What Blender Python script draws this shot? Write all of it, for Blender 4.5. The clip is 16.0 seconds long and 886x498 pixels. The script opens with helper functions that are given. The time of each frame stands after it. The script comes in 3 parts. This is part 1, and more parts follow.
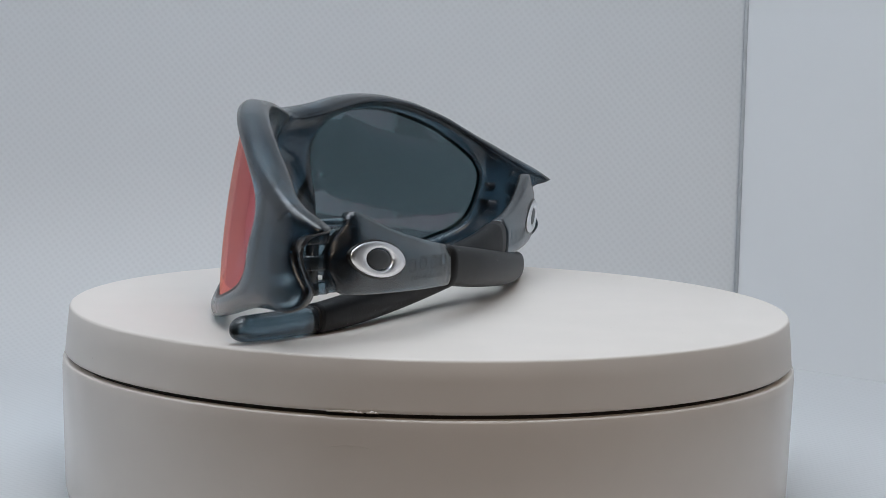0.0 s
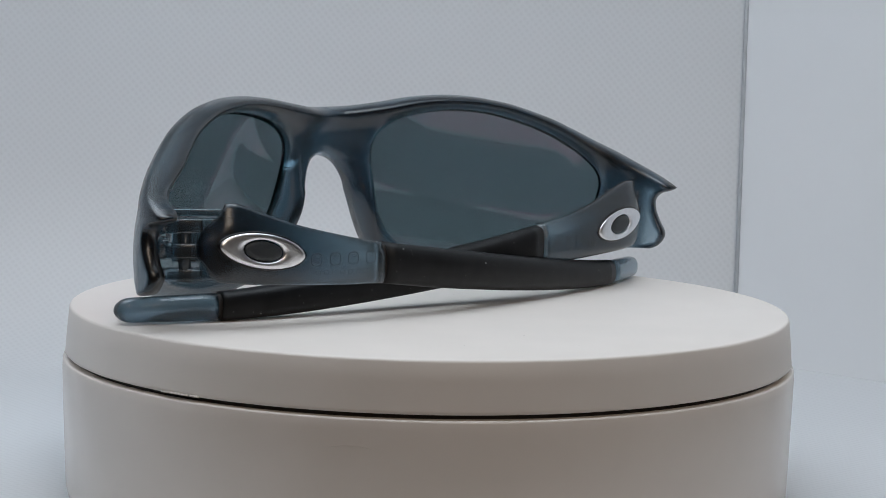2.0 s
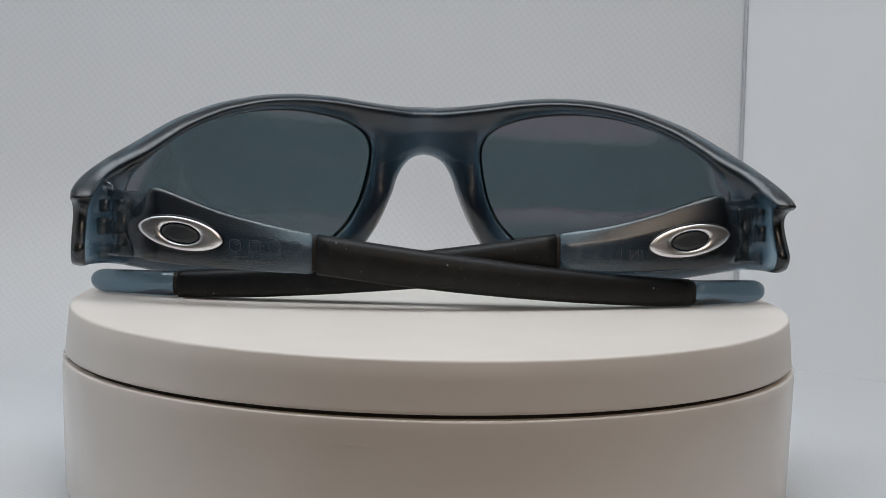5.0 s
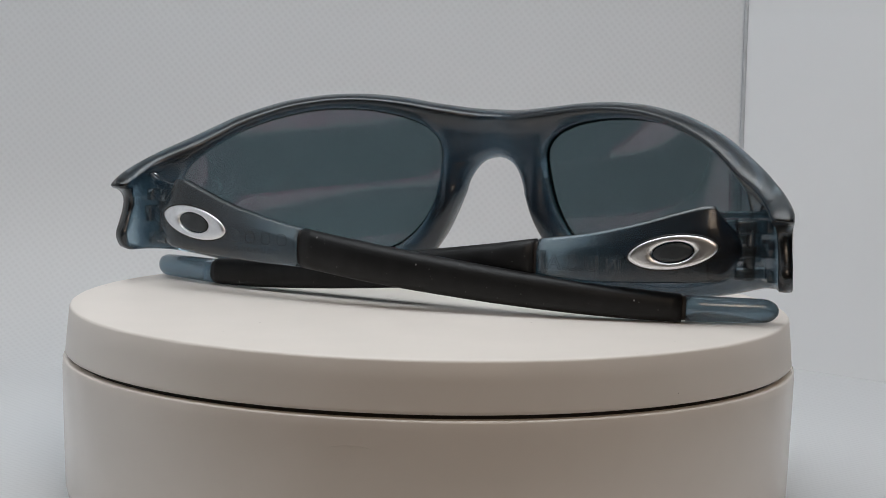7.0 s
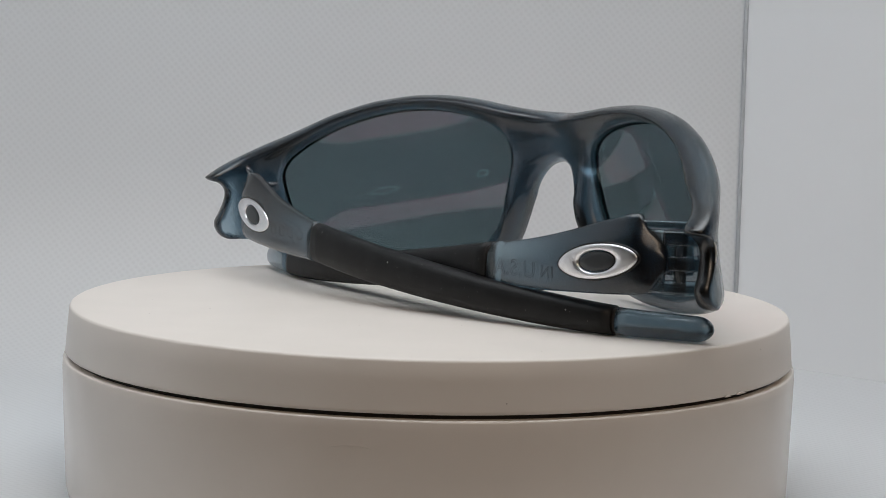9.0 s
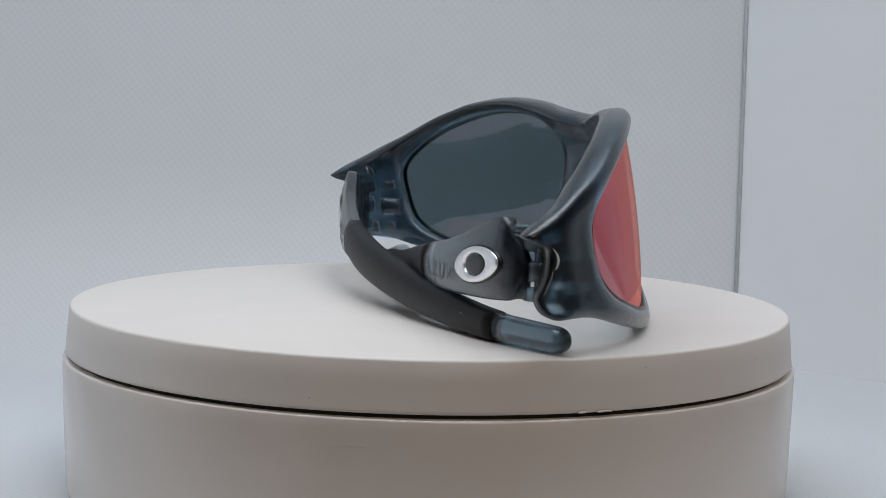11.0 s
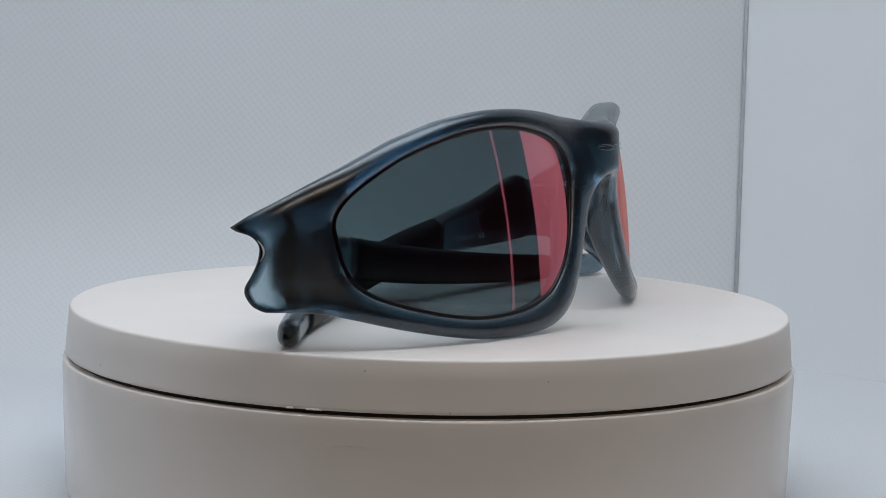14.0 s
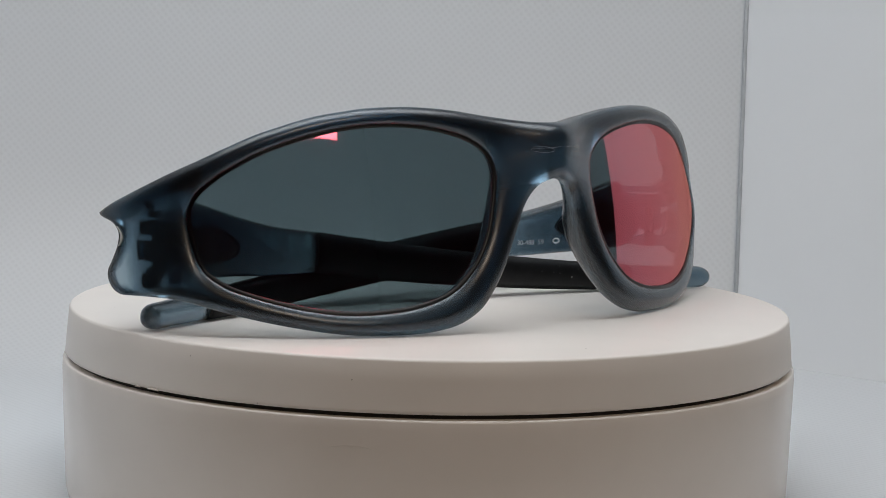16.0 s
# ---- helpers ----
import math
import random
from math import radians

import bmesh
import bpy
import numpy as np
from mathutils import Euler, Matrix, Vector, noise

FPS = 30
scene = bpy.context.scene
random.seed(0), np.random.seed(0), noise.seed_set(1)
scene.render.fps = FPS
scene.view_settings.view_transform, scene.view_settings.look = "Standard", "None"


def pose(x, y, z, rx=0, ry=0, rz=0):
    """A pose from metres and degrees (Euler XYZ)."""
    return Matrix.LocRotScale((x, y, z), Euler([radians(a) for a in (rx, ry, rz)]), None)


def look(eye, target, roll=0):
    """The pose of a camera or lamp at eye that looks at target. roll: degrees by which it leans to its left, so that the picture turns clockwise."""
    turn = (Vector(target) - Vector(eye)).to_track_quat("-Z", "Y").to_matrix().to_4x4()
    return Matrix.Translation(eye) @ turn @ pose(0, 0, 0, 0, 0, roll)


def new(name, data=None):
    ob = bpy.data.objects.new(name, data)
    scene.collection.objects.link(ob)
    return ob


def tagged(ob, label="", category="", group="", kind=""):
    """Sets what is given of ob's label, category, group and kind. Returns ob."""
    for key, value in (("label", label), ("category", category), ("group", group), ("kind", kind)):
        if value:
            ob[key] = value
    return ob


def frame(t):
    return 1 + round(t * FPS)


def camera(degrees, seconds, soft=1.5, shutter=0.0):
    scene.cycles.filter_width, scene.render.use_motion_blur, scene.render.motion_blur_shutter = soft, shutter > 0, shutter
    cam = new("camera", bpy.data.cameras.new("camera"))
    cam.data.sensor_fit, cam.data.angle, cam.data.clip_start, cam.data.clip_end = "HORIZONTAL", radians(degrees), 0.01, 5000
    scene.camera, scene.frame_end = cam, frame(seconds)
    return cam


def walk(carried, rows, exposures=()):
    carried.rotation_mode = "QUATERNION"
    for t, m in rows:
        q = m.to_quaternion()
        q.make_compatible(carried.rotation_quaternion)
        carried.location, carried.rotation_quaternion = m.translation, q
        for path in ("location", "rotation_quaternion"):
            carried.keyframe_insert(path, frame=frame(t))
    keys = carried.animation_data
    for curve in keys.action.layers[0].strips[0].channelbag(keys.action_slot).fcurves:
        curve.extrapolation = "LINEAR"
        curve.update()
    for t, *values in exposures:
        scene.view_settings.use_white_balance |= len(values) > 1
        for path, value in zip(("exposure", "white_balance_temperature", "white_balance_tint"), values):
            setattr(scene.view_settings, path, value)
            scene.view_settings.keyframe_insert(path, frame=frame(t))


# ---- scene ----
# the camera stands still on a rest before the light box
cam = camera(25.17, 16.0, soft=0.6)
EYE = look((0.0, -0.4016, 0.0538), (0.00239, -0.00387, 0.01149), 1.26)
walk(cam, [(0, EYE), (16, EYE)],
     exposures=[(0, 0.0, 6060, 9), (2.5, 0.0, 6040, 9), (4.2, 0.0, 6240, 10), (6.3, 0.0, 6490, 10), (9.2, 0.0, 6490, 10), (11.3, 0.0, 6040, 10), (14.6, 0.0, 5960, 9), (15.4, 0.0, 6280, 10), (16, 0.0, 6410, 10)])

# ---------------------------------------------------------------- light
world = bpy.data.worlds.new("room_light")
scene.world = world
world.use_nodes = True
world.node_tree.nodes["Background"].inputs[0].default_value = (0.9, 0.95, 1.0, 1)
world.node_tree.nodes["Background"].inputs[1].default_value = 0.05


def area(name, m, sx, sy, power, colour, spread=180):
    d = bpy.data.lights.new(name, "AREA")
    d.shape, d.size, d.size_y, d.energy, d.color = "RECTANGLE", sx, sy, power, colour
    d.spread = radians(spread)
    ob = new(name, d)
    ob.matrix_world = m
    return ob


# the light box's LED panel under its roof
area("led_light", pose(-0.01, -0.042, 0.276, 0, 0, 0), 0.34, 0.17, 0.366, (0.93, 0.97, 1.0), 150)
# warm fill added off to one side behind the camera, for the turntable's front
area("warm_fill_light", look((0.45, -1.58, 0.95), (0, 0, 0)), 0.6, 0.6, 1.75, (1.0, 0.81, 0.63), 100)


# ---------------------------------------------------------------- materials
def material(name):
    m = bpy.data.materials.new(name)
    m.use_nodes = True
    nt = m.node_tree
    return m, nt, nt.nodes["Principled BSDF"]


def link(nt, a, b):
    nt.links.new(a, b)


def node(nt, kind, **inputs):
    n = nt.nodes.new(kind)
    for k, val in inputs.items():
        n.inputs[k].default_value = val
    return n


def mottled(nt, bsdf, c1, c2, scale, detail=4.0, socket="Base Color"):
    """Two tones mixed by noise in object space."""
    tc = nt.nodes.new("ShaderNodeTexCoord")
    nz = node(nt, "ShaderNodeTexNoise", Scale=scale, Detail=detail)
    link(nt, tc.outputs["Object"], nz.inputs["Vector"])
    ramp = nt.nodes.new("ShaderNodeValToRGB")
    ramp.color_ramp.elements[0].position, ramp.color_ramp.elements[1].position = 0.3, 0.7
    ramp.color_ramp.elements[0].color = (*c1, 1)
    ramp.color_ramp.elements[1].color = (*c2, 1)
    link(nt, nz.outputs["Fac"], ramp.inputs["Fac"])
    link(nt, ramp.outputs["Color"], bsdf.inputs[socket])
    return tc


def grain(nt, bsdf, scale, strength, dist, tc=None):
    tc = tc or nt.nodes.new("ShaderNodeTexCoord")
    nz = node(nt, "ShaderNodeTexNoise", Scale=scale, Detail=3.0)
    link(nt, tc.outputs["Object"], nz.inputs["Vector"])
    bp = node(nt, "ShaderNodeBump", Strength=strength, Distance=dist)
    link(nt, nz.outputs["Fac"], bp.inputs["Height"])
    link(nt, bp.outputs["Normal"], bsdf.inputs["Normal"])


def plastic(name, c1, c2, rough, trans=0.0, scale=300, bump=0.05, gscale=4000, gdist=0.0001, coat=0.0):
    m, nt, b = material(name)
    tc = mottled(nt, b, c1, c2, scale)
    b.inputs["Roughness"].default_value = rough
    b.inputs["Transmission Weight"].default_value = trans
    b.inputs["IOR"].default_value = 1.45
    b.inputs["Coat Weight"].default_value = coat
    if bump:
        grain(nt, b, gscale, bump, gdist, tc)
    return m


def frame_material(name, thick=None, rough=0.23):
    """Frosted smoke-blue see-through plastic: swallows more light with depth (mm), partly set by hand."""
    m, nt, b = material(name)
    tc = nt.nodes.new("ShaderNodeTexCoord")
    if thick is None:
        at = nt.nodes.new("ShaderNodeAttribute")
        at.attribute_name = "thick"
        depth = at.outputs["Fac"]
    else:
        va = nt.nodes.new("ShaderNodeValue")
        va.outputs[0].default_value = thick
        depth = va.outputs[0]
    nz = node(nt, "ShaderNodeTexNoise", Scale=140.0, Detail=3.0)
    link(nt, tc.outputs["Object"], nz.inputs["Vector"])
    vary = node(nt, "ShaderNodeMapRange")
    vary.inputs["To Min"].default_value, vary.inputs["To Max"].default_value = 0.85, 1.15
    link(nt, nz.outputs["Fac"], vary.inputs["Value"])
    comb = nt.nodes.new("ShaderNodeCombineColor")
    for k, (top, sigma) in enumerate(((0.66, 0.92), (0.80, 0.77), (0.88, 0.68))):
        mul = nt.nodes.new("ShaderNodeMath")
        mul.operation = "MULTIPLY"
        mul.inputs[1].default_value = -sigma
        link(nt, depth, mul.inputs[0])
        ex = nt.nodes.new("ShaderNodeMath")
        ex.operation = "EXPONENT"
        link(nt, mul.outputs[0], ex.inputs[0])
        sc = nt.nodes.new("ShaderNodeMath")
        sc.operation = "MULTIPLY"
        sc.inputs[1].default_value = top
        link(nt, ex.outputs[0], sc.inputs[0])
        vv = nt.nodes.new("ShaderNodeMath")
        vv.operation = "MULTIPLY"
        link(nt, sc.outputs[0], vv.inputs[0])
        link(nt, vary.outputs["Result"], vv.inputs[1])
        link(nt, vv.outputs[0], comb.inputs[k])
    link(nt, comb.outputs[0], b.inputs["Base Color"])
    b.inputs["Roughness"].default_value = rough
    b.inputs["IOR"].default_value = 1.5
    b.inputs["Transmission Weight"].default_value = 0.965
    b.inputs["Coat Weight"].default_value = 0.6
    b.inputs["Coat Roughness"].default_value = 0.4
    grain(nt, b, 4200, 0.22, 0.00012, tc)
    return m


def metal(name, c, rough):
    m, nt, b = material(name)
    mottled(nt, b, c, tuple(min(1, q * 1.1) for q in c), 900)
    b.inputs["Metallic"].default_value = 1.0
    b.inputs["Roughness"].default_value = rough
    grain(nt, b, 6000, 0.05, 0.00005)
    return m


def film_material(name, tint, gloss, share, rough, rim=0.35, edge=None):
    """A thin clear film: part lets tinted light through, part mirrors."""
    m = bpy.data.materials.new(name)
    m.use_nodes = True
    nt = m.node_tree
    nt.nodes.clear()
    out = nt.nodes.new("ShaderNodeOutputMaterial")
    tr = node(nt, "ShaderNodeBsdfTransparent", Color=(*tint, 1))
    gl = node(nt, "ShaderNodeBsdfGlossy", Roughness=rough)
    lw = node(nt, "ShaderNodeLayerWeight", Blend=0.35)
    hue = nt.nodes.new("ShaderNodeMix")
    hue.data_type = "RGBA"
    hue.inputs[6].default_value, hue.inputs[7].default_value = (*gloss, 1), (*(edge or gloss), 1)
    pw = nt.nodes.new("ShaderNodeMath")
    pw.operation = "POWER"
    pw.inputs[1].default_value = 1.4
    link(nt, lw.outputs["Facing"], pw.inputs[0])
    link(nt, pw.outputs[0], hue.inputs[0])
    link(nt, hue.outputs[2], gl.inputs["Color"])
    mr = node(nt, "ShaderNodeMapRange")
    mr.inputs["To Min"].default_value, mr.inputs["To Max"].default_value = share, min(1.0, share + rim)
    link(nt, lw.outputs["Facing"], mr.inputs["Value"])
    mx = nt.nodes.new("ShaderNodeMixShader")
    link(nt, mr.outputs["Result"], mx.inputs[0])
    link(nt, tr.outputs[0], mx.inputs[1])
    link(nt, gl.outputs[0], mx.inputs[2])
    link(nt, mx.outputs[0], out.inputs[0])
    return m


def sheet_material(name, colour, dots):
    """White vinyl sheet; dots: embossed weave of about 2.4 mm."""
    m, nt, b = material(name)
    tc = mottled(nt, b, tuple(q * 0.96 for q in colour), colour, 9)
    b.inputs["Roughness"].default_value = 0.6
    b.inputs["Specular IOR Level"].default_value = 0.3
    if dots:
        mp = nt.nodes.new("ShaderNodeMapping")
        mp.inputs["Rotation"].default_value = (0, 0, radians(38))
        link(nt, tc.outputs["UV"], mp.inputs["Vector"])
        vo = node(nt, "ShaderNodeTexVoronoi", Scale=1 / 0.0016, Randomness=0.12)
        link(nt, mp.outputs["Vector"], vo.inputs["Vector"])
        bp = node(nt, "ShaderNodeBump", Strength=0.14, Distance=0.0004)
        link(nt, vo.outputs["Distance"], bp.inputs["Height"])
        link(nt, bp.outputs["Normal"], b.inputs["Normal"])
        old = b.inputs["Base Color"].links[0].from_socket
        mr = node(nt, "ShaderNodeMapRange")
        mr.inputs["From Max"].default_value = 0.48
        mr.inputs["To Min"].default_value, mr.inputs["To Max"].default_value = 0.94, 1.0
        link(nt, vo.outputs["Distance"], mr.inputs["Value"])
        mul = nt.nodes.new("ShaderNodeMix")
        mul.data_type, mul.blend_type = "RGBA", "MULTIPLY"
        mul.inputs[0].default_value = 1.0
        link(nt, old, mul.inputs[6])
        link(nt, mr.outputs["Result"], mul.inputs[7])
        link(nt, mul.outputs[2], b.inputs["Base Color"])
    else:
        grain(nt, b, 700, 0.05, 0.0003, tc)
    return m


FRAME = frame_material("frosted_smoke_plastic")
# paler than the tip's real thickness gives: light shining through, put into the colour
TIP = frame_material("smoke_plastic_tip_lit", 1.7, 0.12)
HINGE = frame_material("smoke_plastic_hinge", 1.4, 0.12)
BLOCK = frame_material("smoke_plastic_block", 1.8)
DARKCLEAR = plastic("dark_clear_plastic", (0.03, 0.04, 0.05), (0.045, 0.055, 0.065), 0.22, 0.3, bump=0.02)
RUBBER = plastic("black_rubber", (0.0036, 0.0038, 0.0042), (0.0086, 0.0088, 0.0094), 0.46, 0.0, 260, 0.35, 3500, 0.0001)
def add_specks(m, scale, size, colour):
    """Sparse light dust specks."""
    nt = m.node_tree
    b = nt.nodes["Principled BSDF"]
    old = b.inputs["Base Color"].links[0].from_socket
    tc = nt.nodes.new("ShaderNodeTexCoord")
    vo = node(nt, "ShaderNodeTexVoronoi", Scale=scale)
    link(nt, tc.outputs["Object"], vo.inputs["Vector"])
    lt = nt.nodes.new("ShaderNodeMath")
    lt.operation = "LESS_THAN"
    lt.inputs[1].default_value = size
    link(nt, vo.outputs["Distance"], lt.inputs[0])
    mx = nt.nodes.new("ShaderNodeMix")
    mx.data_type = "RGBA"
    mx.inputs[7].default_value = (*colour, 1)
    link(nt, lt.outputs[0], mx.inputs[0])
    link(nt, old, mx.inputs[6])
    link(nt, mx.outputs[2], b.inputs["Base Color"])


RUBBER.node_tree.nodes["Principled BSDF"].inputs["Specular IOR Level"].default_value = 0.33
add_specks(RUBBER, 260, 0.05, (0.2, 0.195, 0.19))
add_specks(RUBBER, 620, 0.07, (0.09, 0.088, 0.085))
CHROME = metal("satin_chrome", (0.84, 0.84, 0.86), 0.33)
BADGE = plastic("badge_inset", (0.028, 0.032, 0.037), (0.04, 0.045, 0.05), 0.4, 0.0, 500)
MIRROR = film_material("mirror_film", (0.9, 0.98, 1.0), (1.0, 0.155, 0.27), 0.56, 0.03, 0.16, (1.0, 0.40, 0.27))
TINT = film_material("tinted_lens", (0.282, 0.38, 0.412), (0.75, 0.9, 0.95), 0.022, 0.03, 0.2, (0.1, 0.42, 0.5))
WHITE = plastic("white_abs", (0.79, 0.735, 0.68), (0.82, 0.76, 0.705), 0.42, 0.0, 60, 0.06, 2500, 0.0001)
WHITEG = plastic("white_abs_gloss", (0.785, 0.72, 0.66), (0.815, 0.75, 0.69), 0.22, 0.0, 60, 0.03, 2500, 0.0001)
add_specks(WHITE, 150, 0.022, (0.5, 0.45, 0.4))
BLACK = plastic("black_core", (0.014, 0.0105, 0.009), (0.024, 0.019, 0.016), 0.6)
RIM = plastic("black_lens_edge", (0.004, 0.004, 0.005), (0.007, 0.007, 0.008), 0.35)
SHEET = sheet_material("embossed_vinyl", (0.70, 0.72, 0.74), True)
PANEL = sheet_material("smooth_panel", (0.82, 0.84, 0.86), False)
SEAM = plastic("grey_seam", (0.58, 0.605, 0.63), (0.63, 0.655, 0.68), 0.7)
DARKWOOD = plastic("dark_wood", (0.03, 0.022, 0.017), (0.05, 0.036, 0.027), 0.55, 0.0, 20)
ROOM = plastic("room_paint", (0.22, 0.205, 0.195), (0.26, 0.245, 0.23), 0.8, 0.0, 3)
INK_AND_GLINT = plastic("white_print_and_glint", (0.7, 0.72, 0.74), (0.75, 0.77, 0.8), 0.5)
ENGRAVE = plastic("engraved_dark", (0.035, 0.045, 0.055), (0.05, 0.06, 0.07), 0.45)
LINEINK = plastic("silver_print", (0.24, 0.26, 0.28), (0.3, 0.32, 0.34), 0.4)
LED = bpy.data.materials.new("led_diffuser")
LED.use_nodes = True
LED.node_tree.nodes["Principled BSDF"].inputs["Emission Color"].default_value = (0.93, 0.97, 1, 1)
LED.node_tree.nodes["Principled BSDF"].inputs["Emission Strength"].default_value = 1.0


# ---------------------------------------------------------------- mesh helpers
def part(name, bm, mat, parent=None, label="", smooth=True):
    me = bpy.data.meshes.new(name)
    bmesh.ops.recalc_face_normals(bm, faces=bm.faces)
    for f in bm.faces:
        f.smooth = smooth
    bm.to_mesh(me)
    bm.free()
    me.materials.append(mat)
    ob = new(name, me)
    if parent:
        ob.parent = parent
    if label:
        ob["label"] = label
    return ob


def box(bm, x0, x1, y0, y1, z0, z1, bev=0.0):
    r = bmesh.ops.create_cube(bm, size=1.0)
    for vv in r["verts"]:
        vv.co = Vector(((x0 + x1) / 2 + vv.co.x * (x1 - x0), (y0 + y1) / 2 + vv.co.y * (y1 - y0), (z0 + z1) / 2 + vv.co.z * (z1 - z0)))
    if bev:
        es = {e for vv in r["verts"] for e in vv.link_edges}
        bmesh.ops.bevel(bm, geom=list(es), offset=bev, segments=2, profile=0.5, affect="EDGES")
    return bm


def lathe(profile, n=160, cap_top=True, cap_bottom=True):
    """A turned body from (radius, height) pairs, top first."""
    bm = bmesh.new()
    rings = [[bm.verts.new((r * math.cos(2 * math.pi * i / n), r * math.sin(2 * math.pi * i / n), z)) for i in range(n)] for r, z in profile]
    for a, b in zip(rings, rings[1:]):
        for i in range(n):
            bm.faces.new((a[i], a[(i + 1) % n], b[(i + 1) % n], b[i]))
    if cap_top:
        bm.faces.new(rings[0])
    if cap_bottom:
        bm.faces.new(rings[-1])
    return bm


def spline(pts, n, closed=False):
    """Catmull-Rom through pts, evenly resampled to n points."""
    P = np.array(pts, float)
    m = len(P)
    out = []
    for i in range(m if closed else m - 1):
        p = [P[(i + k) % m] if closed else P[min(max(i + k, 0), m - 1)] for k in (-1, 0, 1, 2)]
        for s in np.linspace(0, 1, 16, endpoint=False):
            out.append(0.5 * (2 * p[1] + (p[2] - p[0]) * s + (2 * p[0] - 5 * p[1] + 4 * p[2] - p[3]) * s ** 2 + (3 * p[1] - p[0] - 3 * p[2] + p[3]) * s ** 3))
    out.append(P[0] if closed else P[-1])
    out = np.array(out)
    d = np.concatenate([[0], np.cumsum(np.linalg.norm(np.diff(out, axis=0), axis=1))])
    s = np.linspace(0, d[-1], n + 1)[:-1] if closed else np.linspace(0, d[-1], n)
    return np.stack([np.interp(s, d, out[:, k]) for k in range(P.shape[1])], 1)


# ---------------------------------------------------------------- the light box
def light_box():
    # backdrop: one sheet, wall above, a soft bend, then floor
    bm = bmesh.new()
    uvl = bm.loops.layers.uv.new("UVMap")
    def profile(x):
        r = 0.006 + 0.049 * (1 - min(max((x + 0.02) / 0.09, 0), 1))
        p = [(0.172, z) for z in (0.30, 0.2, 0.1, 0.05)]
        for k in range(0, 13):
            a = math.pi / 2 * k / 12
            p.append((0.172 - r * (1 - math.cos(a)), -0.039 + r * (1 - math.sin(a))))
        return p + [(0.05, -0.039), (-0.05, -0.039), (-0.10, -0.039)]
    xs = [-0.34, -0.2, -0.1, -0.02, 0.01, 0.03, 0.05, 0.07, 0.0893, 0.14, 0.20]
    grid, length = [], []
    for x in xs:
        p = profile(x)
        grid.append([bm.verts.new((x, y, z)) for y, z in p])
        length.append([0.0])
        for a, b in zip(p, p[1:]):
            length[-1].append(length[-1][-1] + math.dist(a, b))
    for j in range(len(xs) - 1):
        for i in range(len(grid[0]) - 1):
            idx = ((j, i), (j + 1, i), (j + 1, i + 1), (j, i + 1))
            f = bm.faces.new([grid[a][b] for a, b in idx])
            for lp, (a, b) in zip(f.loops, idx):
                lp[uvl].uv = (xs[a], length[a][b])
    bd = part("backdrop", bm, SHEET)
    tagged(bd, "white embossed vinyl sheet sweeping from wall to floor", "backdrop", kind="structure")
    so = bd.modifiers.new("thickness", "SOLIDIFY")
    so.thickness, so.offset = 0.0012, -1

    # side panels stand at an angle on the sheet, open towards the camera
    def panel(name, p0, p1, label):
        bm = bmesh.new()
        p0, p1 = Vector((*p0, 0)), Vector((*p1, 0))
        d = (p1 - p0).normalized()
        nrm = Vector((-d.y, d.x, 0))
        if nrm.y < 0:
            nrm = -nrm
        vs = [bm.verts.new((q.x, q.y, z)) for off in (0.0, 0.003) for p in (p0, p1) for z in (-0.039, 0.30) for q in (p + nrm * off,)]
        for idx in ((0, 1, 3, 2), (4, 6, 7, 5), (0, 4, 5, 1), (2, 3, 7, 6), (1, 5, 7, 3), (0, 2, 6, 4)):
            bm.faces.new([vs[i] for i in idx])
        tagged(part(name, bm, PANEL, smooth=False), label, "wall", kind="structure")
    panel("wall_east", (0.0893, 0.1700), (0.245, 0.0266), "smooth white light box side panel")
    panel("wall_edge_strip", (0.2970, -0.0213), (0.3002, -0.0242), "thin white edge strip of the light box")
    # thin grey rod added to draw the shaded gap in this corner
    bm = lathe([(0.0006, 0.30), (0.0006, -0.0385)], 16)
    for q in bm.verts:
        q.co += Vector((0.0888, 0.1700, 0))
    tagged(part("trim", bm, SEAM), "grey rod drawing the dark gap between sheet and panel", "trim", kind="structure")
    # unseen; carried on towards the camera to bounce light on the drum's left
    panel("wall_west", (-0.21, 0.1700), (-0.235, -0.14), "smooth white light box side panel")
    bm = box(bmesh.new(), -0.34, 0.34, -0.22, 0.175, 0.3005, 0.304)
    tagged(part("ceiling", bm, PANEL, smooth=False), "white light box roof panel", "ceiling", kind="structure")
    bm = box(bmesh.new(), -0.185, 0.165, -0.135, 0.05, 0.279, 0.3, 0.002)
    tagged(part("led_panel", bm, LED, smooth=False), "white LED panel under the light box roof", "lamp")


